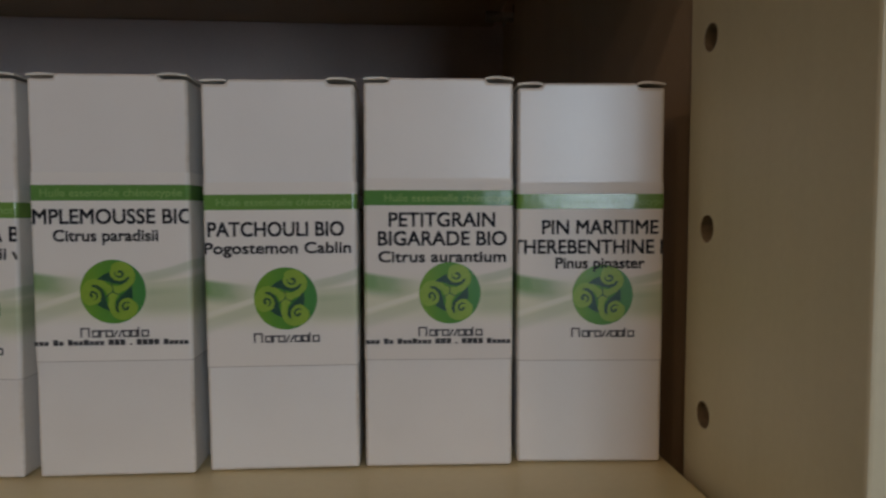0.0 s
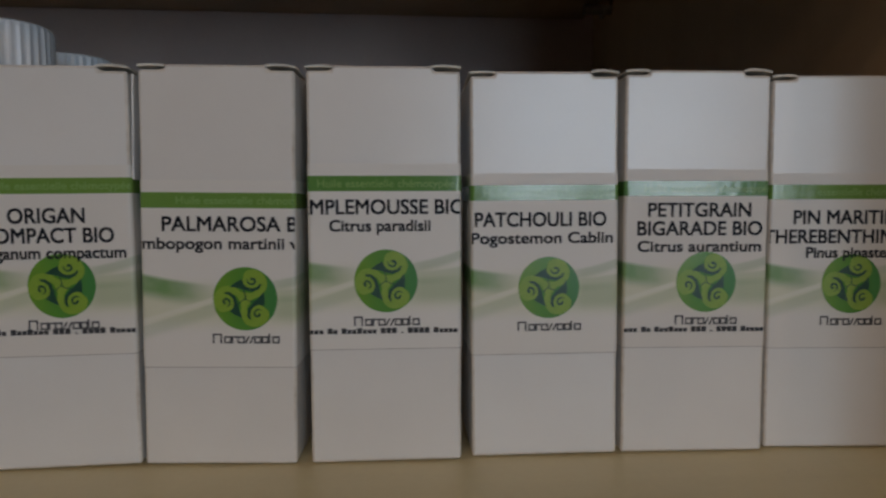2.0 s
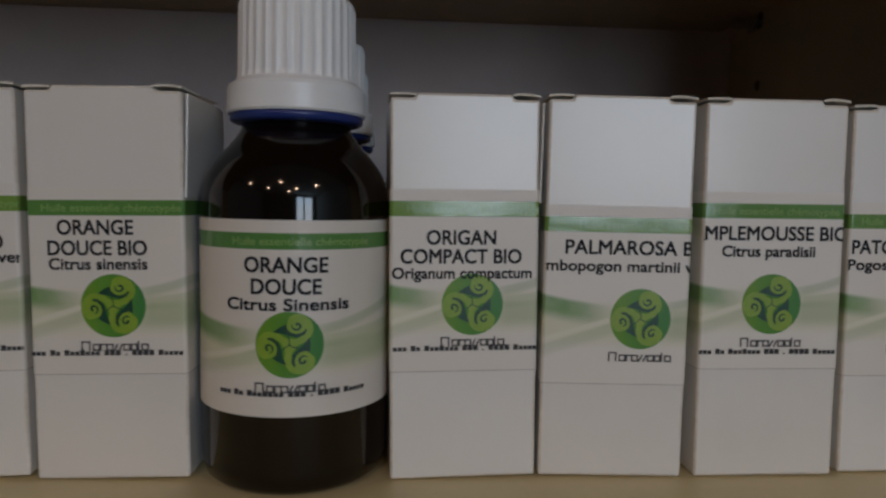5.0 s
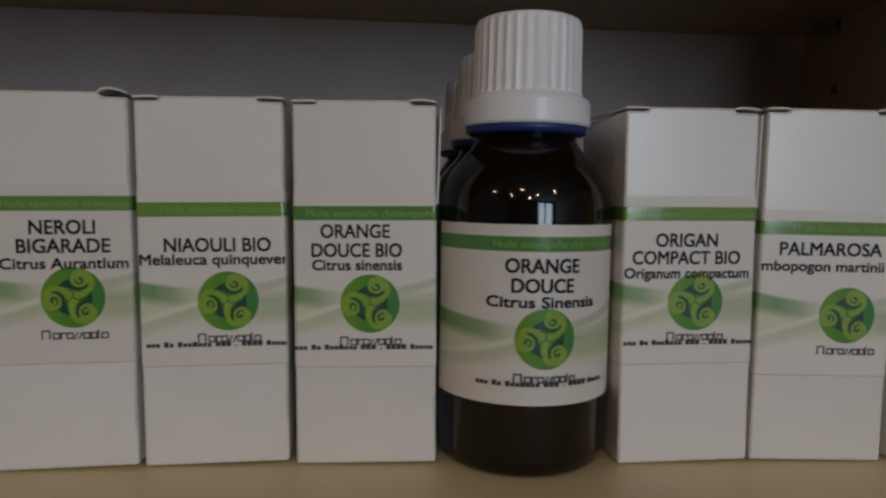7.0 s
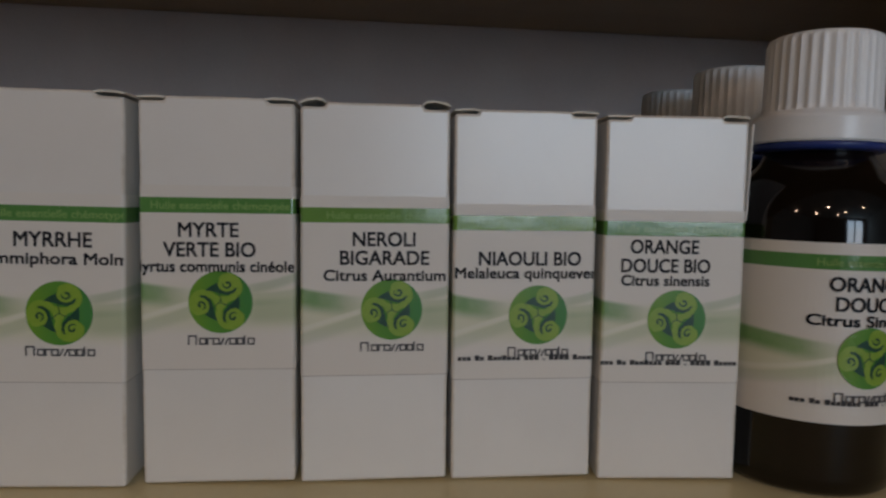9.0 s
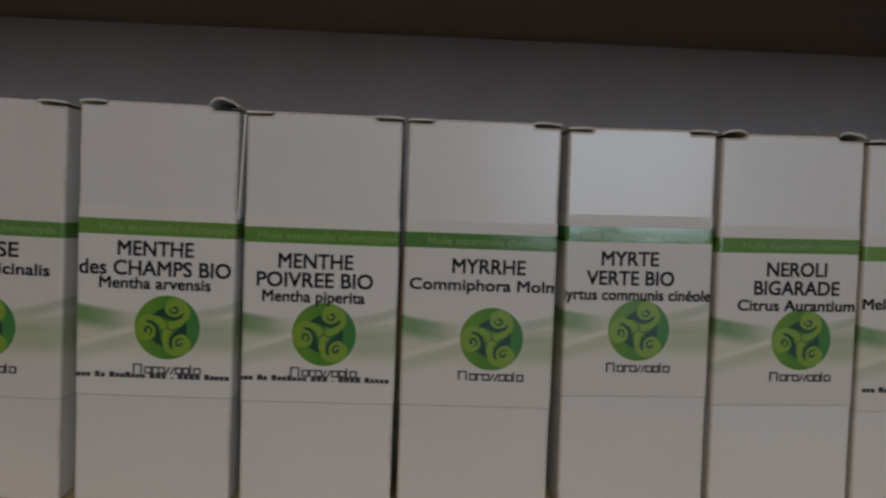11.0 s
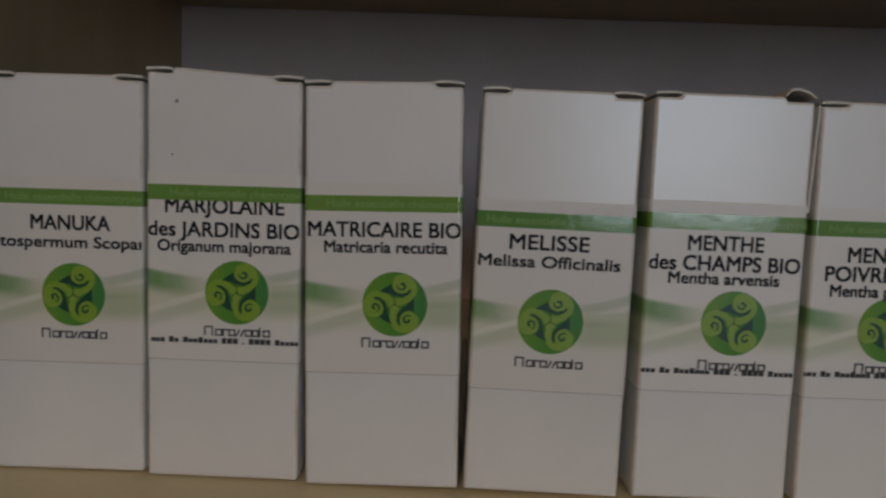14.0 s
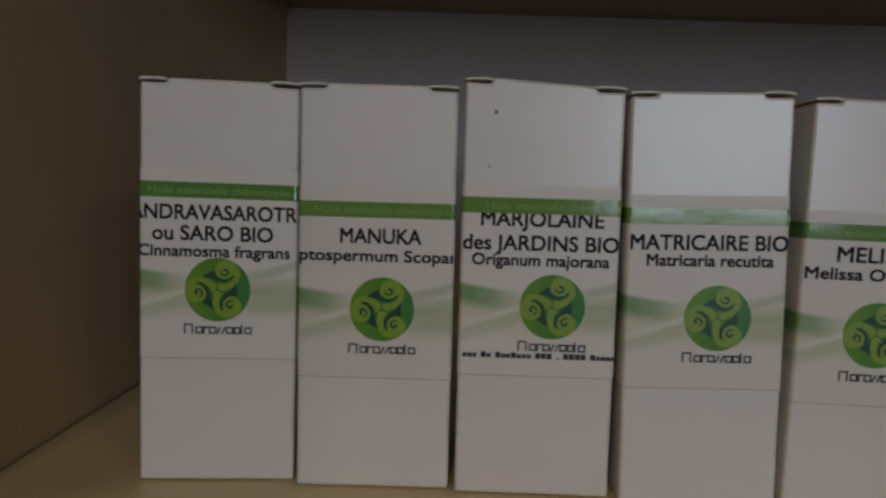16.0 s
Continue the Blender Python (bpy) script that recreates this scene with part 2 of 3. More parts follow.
def amber_material():
    """Nearly black brown glass, full of oil: light hardly passes."""
    m, nt, b = material("dark_amber_glass")
    co = nt.nodes.new("ShaderNodeTexCoord").outputs["Object"]
    nt.links.new(ramp(nt, noise_tex(nt, co, 40.0), [(0.3, (0.003, 0.0015, 0.001)), (0.7, (0.006, 0.003, 0.002))]), b.inputs["Base Color"])
    b.inputs["Roughness"].default_value = 0.07
    b.inputs["IOR"].default_value = 1.52
    bump(nt, b, noise_tex(nt, co, 70.0, 2.0), 0.15, 0.0004)
    return m


M_CARD, M_LABEL, M_BAND, M_EMBLEM, M_AMBER = card_material(), label_material(), band_material(), emblem_material(), amber_material()

# ---- building helpers ----


def mesh_object(name, bm, mat, smooth=False):
    me = bpy.data.meshes.new(name)
    bm.to_mesh(me)
    bm.free()
    me.materials.append(mat)
    if smooth:
        for p in me.polygons:
            p.use_smooth = True
    return new(name, me)


def part(name, bm, mat, parent, label="", at=(0, 0, 0), smooth=False):
    ob = mesh_object(name, bm, mat, smooth)
    ob.parent = parent
    ob.location = at
    return tagged(ob, label)


def thing(name, label, category, group="", kind="", at=(0, 0, 0), turn=0.0):
    ob = new(name)
    ob.empty_display_size = 0.01
    ob.location, ob.rotation_euler = at, (0, 0, radians(turn))
    return tagged(ob, label, category, group, kind)


def block(x0, x1, y0, y1, z0, z1, bevel=0.0, steps=2):
    bm = bmesh.new()
    bmesh.ops.create_cube(bm, size=1.0)
    for v in bm.verts:
        v.co = Vector(((x0 + x1) / 2 + v.co.x * (x1 - x0), (y0 + y1) / 2 + v.co.y * (y1 - y0), (z0 + z1) / 2 + v.co.z * (z1 - z0)))
    if bevel:
        bmesh.ops.bevel(bm, geom=bm.edges[:], offset=bevel, segments=steps, affect="EDGES", profile=0.5)
    return bm


def folded_box(tall, askew, bevel):
    """A carton body, notched at its front top corners; its rounded folds take the second material."""
    w, low, top = W / 2, tall - 0.00045, tall + 0.0004
    outline = [(-w, 0.0002), (w, 0.0002), (w, low), (w - 0.0046, low), (w - 0.0050, top), (-w + 0.0046, top + askew), (-w + 0.0042, low + 0.8 * askew), (-w, low + askew)]
    bm = plate(outline, 0.0, D)
    bmesh.ops.bevel(bm, geom=bm.edges[:], offset=bevel, segments=3, affect="EDGES", profile=0.5)
    for f in bm.faces:
        f.normal_update()
        f.material_index = 0 if max(abs(c) for c in f.normal) > 0.98 else 1
    return bm


def plate(outline, y_front, thick):
    """A thin upright sheet from an outline in x and z, its face towards -y."""
    bm = bmesh.new()
    front = [bm.verts.new((x, y_front, z)) for x, z in outline]
    back = [bm.verts.new((x, y_front + thick, z)) for x, z in outline]
    n = len(outline)
    bm.faces.new(front)
    bm.faces.new(back[::-1])
    for i in range(n):
        bm.faces.new((front[i], back[i], back[(i + 1) % n], front[(i + 1) % n]))
    bmesh.ops.recalc_face_normals(bm, faces=bm.faces[:])
    return bm


def revolve(profile, steps=48, ribs=0, rib_depth=0.0, rib_z=(0, 0)):
    """A lathe shape about z from (radius, z) pairs, with upright ribs between two heights."""
    bm = bmesh.new()
    rings = []
    for r, z in profile:
        ring = []
        for i in range(steps):
            a = 2 * math.pi * i / steps
            rr = r
            if ribs and rib_z[0] <= z <= rib_z[1]:
                rr -= rib_depth * (0.5 - 0.5 * math.cos(ribs * a)) ** 0.5
            ring.append(bm.verts.new((rr * math.cos(a), rr * math.sin(a), z)))
        rings.append(ring)
    for a, b in zip(rings, rings[1:]):
        for i in range(steps):
            j = (i + 1) % steps
            bm.faces.new((a[i], a[j], b[j], b[i]))
    bm.faces.new(rings[0][::-1])
    bm.faces.new(rings[-1])
    bmesh.ops.recalc_face_normals(bm, faces=bm.faces[:])
    return bm


def cap_share():
    """The height of a capital of the built-in font at size 1."""
    cu = bpy.data.curves.new("letters", "FONT")
    cu.body = "H"
    tmp = new("letters", cu)
    ready = tmp.evaluated_get(bpy.context.evaluated_depsgraph_get())
    top = max(v.co.y for v in ready.to_mesh().vertices)
    ready.to_mesh_clear()
    bpy.data.objects.remove(tmp)
    bpy.data.curves.remove(cu)
    return top


CAP_SHARE = cap_share()


def lettering(text, x0, x1, z_mid, cap, weight, clip, y):
    """Letters of the built-in font between x0 and x1, capitals cap high, cut off at the clip edges (x0, x1, z0, z1).
    weight: metres by which the strokes are thickened."""
    cu = bpy.data.curves.new("letters", "FONT")
    cu.body, cu.fill_mode, cu.resolution_u = text, "FRONT", 4
    tmp = new("letters", cu)
    ready = tmp.evaluated_get(bpy.context.evaluated_depsgraph_get())
    one = bmesh.new()
    one.from_mesh(ready.to_mesh())
    ready.to_mesh_clear()
    bpy.data.objects.remove(tmp)
    bpy.data.curves.remove(cu)
    xs = [v.co.x for v in one.verts]
    lo, hi, tall = min(xs), max(xs), CAP_SHARE
    for v in one.verts:
        v.co = Vector((x0 + weight / 2 + (v.co.x - lo) / (hi - lo) * (x1 - x0 - weight), y, z_mid + (v.co.y / tall - 0.5) * (cap - weight)))
    shifts = [(-1, -1), (1, -1), (-1, 1), (1, 1), (0, 0)] if weight else [(0, 0)]
    copies = []
    for i, (dx, dz) in enumerate(shifts):
        c = one.copy()
        bmesh.ops.translate(c, verts=c.verts[:], vec=(dx * weight / 2, -i * 0.000006, dz * weight / 2))
        copies.append(c)
    one.free()
    bm = join(*copies)
    for co, no in (((clip[0], 0, 0), (-1, 0, 0)), ((clip[1], 0, 0), (1, 0, 0)), ((0, 0, clip[2]), (0, 0, -1)), ((0, 0, clip[3]), (0, 0, 1))):
        bmesh.ops.bisect_plane(bm, geom=bm.verts[:] + bm.edges[:] + bm.faces[:], plane_co=co, plane_no=no, clear_outer=True)
    return bm


def bars(x0, x1, z, tall, widths, gap, y, clip):
    """A row of plain bars in place of small print."""
    bm = bmesh.new()
    k = (x1 - x0) / (sum(w for w, share in widths) + gap * (len(widths) - 1))
    at = x0
    for w, share in widths:
        a, b, lo = max(at, clip[0]), min(at + w * k, clip[1]), z - tall / 2
        if share and b - a > 0.00003:
            bm.faces.new([bm.verts.new(p) for p in ((a, y, lo), (b, y, lo), (b, y, lo + tall * share), (a, y, lo + tall * share))])
        at += (w + gap) * k
    return bm


def loops(x0, x1, z, tall, stroke, y):
    """A row of plain thin-lined loops and strokes, in place of a brand mark."""
    shapes = [("tall", 1.0), ("stroke", 0.35), ("loop", 1.0), ("hook", 0.7), ("loop", 1.0), ("slant", 0.5), ("slant", 0.5), ("loop", 1.0), ("loop", 0.9), ("stroke", 0.35), ("loop", 1.0)]
    k = (x1 - x0) / (sum(w for n, w in shapes) + 0.28 * (len(shapes) - 1))
    lo, out, at = z - tall / 2, [], x0
    for n, w in shapes:
        a, b, hi = at, at + w * k, lo + tall
        line = {"tall": [(a, lo), (a, hi + 0.45 * tall), (b, hi + 0.45 * tall)], "stroke": [(a, hi + 0.45 * tall), (a, lo)], "hook": [(b, hi), (a, hi), (a, lo)],
                "slant": [(a, lo), (b, hi)], "arch": [(a, lo), (a, hi), (b, hi), (b, lo)], "loop": [(a, lo), (b, lo), (b, hi), (a, hi), (a, lo)]}[n]
        for p, q in zip(line, line[1:]):
            d = (Vector(q) - Vector(p)).normalized() * stroke / 2
            out.append(ribbon([(p[0] - d.x, p[1] - d.y), (q[0] + d.x, q[1] + d.y)], [stroke, stroke], y))
        at = b + 0.28 * k
    return join(*out)


def disc(r, y, steps=40):
    bm = bmesh.new()
    bm.faces.new([bm.verts.new((r * math.cos(2 * math.pi * i / steps), y, r * math.sin(2 * math.pi * i / steps))) for i in range(steps)])
    return bm


def ribbon(points, widths, y):
    bm = bmesh.new()
    prev = None
    for i, (x, z) in enumerate(points):
        a, b = points[max(i - 1, 0)], points[min(i + 1, len(points) - 1)]
        d = Vector((b[0] - a[0], b[1] - a[1])).normalized()
        w = widths[i] / 2
        pair = (bm.verts.new((x - d.y * w, y, z + d.x * w)), bm.verts.new((x + d.y * w, y, z - d.x * w)))
        if prev:
            bm.faces.new((prev[0], prev[1], pair[1], pair[0]))
        prev = pair
    return bm


def join(*bms):
    out = bmesh.new()
    for b in bms:
        me = bpy.data.meshes.new("tmp")
        b.to_mesh(me)
        out.from_mesh(me)
        bpy.data.meshes.remove(me)
        b.free()
    return out


EMBLEM_R = 0.0056


def polar_ribbon(turn, points, widths, y):
    """A smooth ribbon through (degrees, share of the emblem's radius) points."""
    R = EMBLEM_R
    p = [Vector((r * R * math.cos(radians(d + turn)), r * R * math.sin(radians(d + turn)))) for d, r in points]
    p = [2 * p[0] - p[1]] + p + [2 * p[-1] - p[-2]]
    out, ws = [], []
    for i in range(1, len(p) - 2):
        for k in range(6):
            u = k / 6
            a, b, c, d = p[i - 1], p[i], p[i + 1], p[i + 2]
            q = 0.5 * (2 * b + (c - a) * u + (2 * a - 5 * b + 4 * c - d) * u * u + (3 * b - a - 3 * c + d) * u ** 3)
            out.append((q.x, q.y))
            ws.append((widths[i - 1] * (1 - u) + widths[i] * u) * R)
    out.append((p[-2].x, p[-2].y))
    ws.append(widths[-1] * R)
    return ribbon(out, ws, y)


def emblem_ribbon(turn, points, widths, y):
    """A smooth ribbon through points given as shares of the emblem's radius, turned by degrees."""
    return polar_ribbon(turn, [(math.degrees(math.atan2(v, u)), math.hypot(u, v)) for u, v in points], widths, y)


def curl_shape(k, pale):
    """One of the three curling arms: its pale curl, or the dark comma that sweeps round below it."""
    R, t = EMBLEM_R, -120.0 * k
    turn = Matrix.Rotation(radians(t), 2)

    def sheet(outline, y):
        bm = bmesh.new()
        bm.faces.new([bm.verts.new((p.x * R, y, p.y * R)) for p in (turn @ Vector(q) for q in outline)])
        return bm

    if pale:
        arm = emblem_ribbon(t, [(-0.02, 0.60), (0.06, 0.80), (0.28, 0.85), (0.50, 0.70), (0.58, 0.46), (0.46, 0.22), (0.22, 0.10), (-0.05, 0.12), (-0.34, 0.20), (-0.56, 0.25)], [0.10, 0.15, 0.17, 0.20, 0.21, 0.20, 0.19, 0.17, 0.13, 0.03], -0.000178 - 0.000004 * k)
        eye = sheet([(0.20 + 0.28 * math.cos(radians(a)), 0.56 + 0.26 * math.sin(radians(a))) for a in range(0, 360, 15)], -0.000196 - 0.000004 * k)
        return join(arm, eye)
    comma = sheet([(-0.48, 0.38), (-0.30, 0.52), (-0.10, 0.62), (-0.06, 0.48), (0.05, 0.37), (0.20, 0.33), (0.35, 0.37), (0.46, 0.47), (0.51, 0.44), (0.42, 0.30), (0.22, 0.225), (0.0, 0.27), (-0.22, 0.34)], -0.000214 - 0.000004 * k)
    hook = emblem_ribbon(t, [(0.06, 0.62), (0.10, 0.50), (0.22, 0.46), (0.31, 0.54), (0.26, 0.63), (0.17, 0.62)], [0.02, 0.05, 0.06, 0.065, 0.07, 0.08], -0.000232 - 0.000004 * k)
    stem = emblem_ribbon(t, [(-0.05, 0.27), (0.0, 0.12), (0.0, 0.0)], [0.035, 0.03, 0.03], -0.000248 - 0.000004 * k)
    return join(comma, hook, stem)


# ---- the room that closes the place ----
T = 0.1


def slab(name, label, category, dims, mat):
    return tagged(mesh_object(name, block(*dims), mat), label, category, kind="structure")


slab("floor", "brown stone-toned shop floor", "floor", (ROOM_X0 - T, ROOM_X1 + T, ROOM_Y0 - T, ROOM_Y1 + T, ROOM_Z0 - T, ROOM_Z0), M_FLOOR)
slab("ceiling", "plain off-white shop ceiling", "ceiling", (ROOM_X0 - T, ROOM_X1 + T, ROOM_Y0 - T, ROOM_Y1 + T, ROOM_Z1, ROOM_Z1 + T), M_PLASTER)
slab("wall_north", "plain plastered wall behind the shelves", "wall", (ROOM_X0, ROOM_X1, ROOM_Y1, ROOM_Y1 + T, ROOM_Z0, ROOM_Z1), M_PLASTER)
slab("wall_west", "plain plastered side wall", "wall", (ROOM_X0 - T, ROOM_X0, ROOM_Y0, ROOM_Y1, ROOM_Z0, ROOM_Z1), M_PLASTER)
slab("wall_east", "plain plastered side wall", "wall", (ROOM_X1, ROOM_X1 + T, ROOM_Y0, ROOM_Y1, ROOM_Z0, ROOM_Z1), M_PLASTER)
solid, at = [], ROOM_X0
for x0, x1, z0, z1 in OPENINGS:
    solid += [(at, x0, ROOM_Z0, ROOM_Z1), (x0, x1, ROOM_Z0, z0), (x0, x1, z1, ROOM_Z1)]
    at = x1
solid.append((at, ROOM_X1, ROOM_Z0, ROOM_Z1))
south = join(*[block(x0, x1, ROOM_Y0 - T, ROOM_Y0, z0, z1) for x0, x1, z0, z1 in solid])
tagged(mesh_object("wall_south", south, M_PLASTER), "plastered wall with two window openings", "wall", kind="structure")

# ---- the shelving ----
LEFT_X, RIGHT_X, BACK_Y, FRONT_Y, TOP_Z, BOARD = -0.3842, 0.1900, 0.2280, -0.0505, 0.1410, 0.018
unit = thing("shelving_unit", "pale laminate shelving bay with dark inside and drilled side panels", "shelf", kind="structure")


def drilled(dims, holes, mat, inside):
    """A side panel with blind peg holes drilled into its face; holes: (y, z), depth along x."""
    body_ob = mesh_object("tmp_panel", block(*dims, bevel=0.0006), mat)
    cut = bmesh.new()
    for y, z in holes:
        m = Matrix.Translation((inside[0], y, z)) @ Euler((0, radians(90), 0)).to_matrix().to_4x4()
        bmesh.ops.create_cone(cut, cap_ends=True, segments=24, radius1=0.0024, radius2=0.0024, depth=inside[1], matrix=m)
    cut_ob = mesh_object("tmp_cut", cut, M_HOLE)
    mod = body_ob.modifiers.new("holes", "BOOLEAN")
    mod.operation, mod.solver, mod.object, mod.material_mode = "DIFFERENCE", "EXACT", cut_ob, "TRANSFER"
    me = bpy.data.meshes.new_from_object(body_ob.evaluated_get(bpy.context.evaluated_depsgraph_get()))
    bpy.data.objects.remove(body_ob)
    bpy.data.objects.remove(cut_ob)
    return me


rows_z = [0.0113 + 0.0327 * k for k in range(-6, 12)]
me = drilled((RIGHT_X, RIGHT_X + 0.022, FRONT_Y, -0.001, ROOM_Z0, 0.42), [(-0.0090, z) for z in rows_z], M_WOOD_Z, (RIGHT_X, 0.020))
ob = new("side_post", me)
ob.parent = unit
tagged(ob, "pale laminate front post with peg holes")
# behind the post the panel has a darker brown tone
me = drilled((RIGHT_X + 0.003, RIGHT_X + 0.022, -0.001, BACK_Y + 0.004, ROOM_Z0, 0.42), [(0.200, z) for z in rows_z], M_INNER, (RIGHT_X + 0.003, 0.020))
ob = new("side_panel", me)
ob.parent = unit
part("side_panel", block(LEFT_X - 0.020, LEFT_X, FRONT_Y, BACK_Y + 0.004, ROOM_Z0, 0.42, 0.0006), M_SIDE_SHADE, unit, "laminate side panel, toned down for the shade inside the bay")
part("back_panel", block(LEFT_X, RIGHT_X + 0.003, BACK_Y, BACK_Y + 0.004, ROOM_Z0, 0.42), M_BACK, unit, "grey hardboard back panel")
# upper boards show their undersides: shade is put into their colour
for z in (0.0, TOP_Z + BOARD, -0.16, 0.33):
    part("shelf_board", block(LEFT_X + 0.0005, RIGHT_X - 0.0025, FRONT_Y, BACK_Y - 0.0005, z - BOARD, z, 0.0008), M_UNDER_SHADE if z > 0 else M_WOOD_X, unit)
for px, py in ((RIGHT_X - 0.003, 0.200), (LEFT_X + 0.006, 0.185)):
    pin = bmesh.new()
    turned = Euler((0, radians(90), 0)).to_matrix().to_4x4()
    bmesh.ops.create_cone(pin, cap_ends=True, segments=20, radius1=0.0025, radius2=0.0022, depth=0.014, matrix=Matrix.Translation((px, py, TOP_Z - 0.0026)) @ turned)
    bmesh.ops.create_cone(pin, cap_ends=True, segments=20, radius1=0.0034, radius2=0.0034, depth=0.0012, matrix=Matrix.Translation((px + (0.0018 if px > 0 else -0.0018), py, TOP_Z - 0.0035)) @ turned)
    part("shelf_peg", pin, M_METAL, unit, "small metal shelf peg")

# ---- cartons ----
W, H, D = 0.0268, 0.0687, 0.0265
LABEL_TOP, LABEL_LOW, BAND_Z, BAND_H = 0.0207, -0.0121, 0.0172, 0.0027
TITLE_CAP, LATIN_CAP = 0.00262, 0.00205
# one bar for each sign: (width, height); no height for the gaps between groups
STREET = [(w, h) for word in ("aaa", "Ba", "BaaBaaa", "BBB", "-", "BBBB", "Baaaa") for w, h in [(0.8 if c == "a" else 0.95 if c == "B" else 0.5, 0.8 if c == "a" else 1.1 if c == "B" else 0.25) for c in word] + [(0.55, 0)]]


def wrap_strip(x0, x1, z0, z1, out, deep, thick=0.00006):
    """A strip of paper round the front of a carton and onto both sides, following its rounded edges."""
    r, path = 0.0006, [(x0 - out, deep)]
    for cx, a0 in ((x0 + r, 180), (x1 - r, 270)):
        for k in range(6):
            a = radians(a0 + 18 * k)
            path.append((cx + (r + out) * math.cos(a), r + (r + out) * math.sin(a)))
    path.append((x1 + out, deep))
    bm = bmesh.new()
    cols = [(bm.verts.new((x, y, z0)), bm.verts.new((x, y, z1))) for x, y in path]
    for a, b in zip(cols, cols[1:]):
        bm.faces.new((a[0], b[0], b[1], a[1]))
    bmesh.ops.recalc_face_normals(bm, faces=bm.faces[:])
    bmesh.ops.solidify(bm, geom=bm.faces[:], thickness=thick)
    return bm


def tuck_top(tall, lift, askew):
    """The lid: folded over from the front panel between the two side flaps, it rises a little towards its back."""
    bm = bmesh.new()
    prof = [(0.0012, 0.0001), (0.004, 0.0003 + 0.1 * lift), (0.013, 0.0004 + 0.6 * lift), (0.0255, 0.0005 + lift)]
    w = W / 2 - 0.0005
    rows_v = [[bm.verts.new((w * k / 3, y, tall + z + askew * (0.5 - k / 6))) for k in range(-3, 4)] for y, z in prof]
    for a, b in zip(rows_v, rows_v[1:]):
        for i in range(6):
            bm.faces.new((a[i], a[i + 1], b[i + 1], b[i]))
    bmesh.ops.solidify(bm, geom=bm.faces[:], thickness=0.0004)
    return bm


def dust_flap(side, long, curl):
    """The rounded end of a side flap that shows under the lid at a front corner."""
    bm = bmesh.new()
    s, t = side, 0.00040
    x_out = s * (W / 2 + 0.0001)
    prof = [(0.0, 0.1), (0.25, 0.6), (0.6, 0.9), (0.85, 0.75), (1.0, 0.2)]
    lo, hi = [], []
    for u, c in prof:
        x = x_out - s * long * u
        for y in (-0.00015, 0.010):
            lo.append(bm.verts.new((x, y, c * curl)))
            hi.append(bm.verts.new((x, y, c * curl + t)))
    n = len(prof)
    for i in range(n - 1):
        a, b = 2 * i, 2 * i + 2
        bm.faces.new((lo[a], lo[b], lo[b + 1], lo[a + 1]))
        bm.faces.new((hi[a], hi[a + 1], hi[b + 1], hi[b]))
        bm.faces.new((lo[a], hi[a], hi[b], lo[b]))
        bm.faces.new((lo[a + 1], lo[b + 1], hi[b + 1], hi[a + 1]))
    bm.faces.new((lo[0], lo[1], hi[1], hi[0]))
    bm.faces.new((lo[-2], hi[-2], hi[-1], lo[-1]))
    bmesh.ops.recalc_face_normals(bm, faces=bm.faces[:])
    return bm


def print_label(sheet, lines, clip, brand_z, street, band_text, curved=False, street_drop=1.9):
    """Prints the band, the words, the emblem and the small print onto a label sheet whose origin is the emblem's centre."""
    x0, x1 = clip[0], clip[1]
    if curved:
        band = plate([(x0, BAND_Z - BAND_H / 2), (x1, BAND_Z - BAND_H / 2), (x1, BAND_Z + BAND_H / 2), (x0, BAND_Z + BAND_H / 2)], -0.00005, 0.00004)
    else:
        band = wrap_strip(x0, x1, BAND_Z - BAND_H / 2, BAND_Z + BAND_H / 2, 0.00014, 0.017)
    part("green_band", band, M_BAND, sheet, "green printed band")
    part("band_text", lettering("Huile essentielle chémotypée", -0.0118 + band_text, 0.0122 + band_text, BAND_Z, 0.00135, 0.00006, (x0, x1, -1, 1), -0.00019), M_BAND_INK, sheet, "pale green small print")
    n = len(lines)
    for i, (text, l, r, v) in enumerate(lines):
        last = i == n - 1
        cap = LATIN_CAP if last else TITLE_CAP
        top = BAND_Z - BAND_H / 2
        words = part("latin_name" if last else "product_name", lettering(text, x0 + l * W, x0 + r * W, v / 1000, cap, 0.00014 if last else 0.00015, (x0 + 0.0001, x1 - 0.0001, -1, top), -0.00016), M_INK, sheet, "black printed words")
        tagged(words, kind="stuff")
    emblem = part("emblem", disc(EMBLEM_R, -0.00016), M_EMBLEM, sheet, "round green emblem")
    emblem["label"] = "round green emblem with three curls"
    for k in range(3):
        part("curl", curl_shape(k, True), M_LEAF_LIGHT, sheet, "lime curl")
        part("curl_shade", curl_shape(k, False), M_LEAF_DARK, sheet, "dark green comma")
    tagged(part("brand_bar", loops(-0.0056, 0.0058, (brand_z - 0.35) / 1000, 0.00100, 0.00029, -0.00020), M_GREY_INK, sheet, "thin dark loops of a small mark"), kind="stuff")
    if street is not None:
        tagged(part("address_bar", bars(x0 + 0.0002 + street * W, x0 + 1.01 * W + street * W, (brand_z - street_drop) / 1000, 0.00090, STREET, 0.14, -0.00018, clip), M_SMALL_INK, sheet, "grey bars of small print"), kind="stuff")


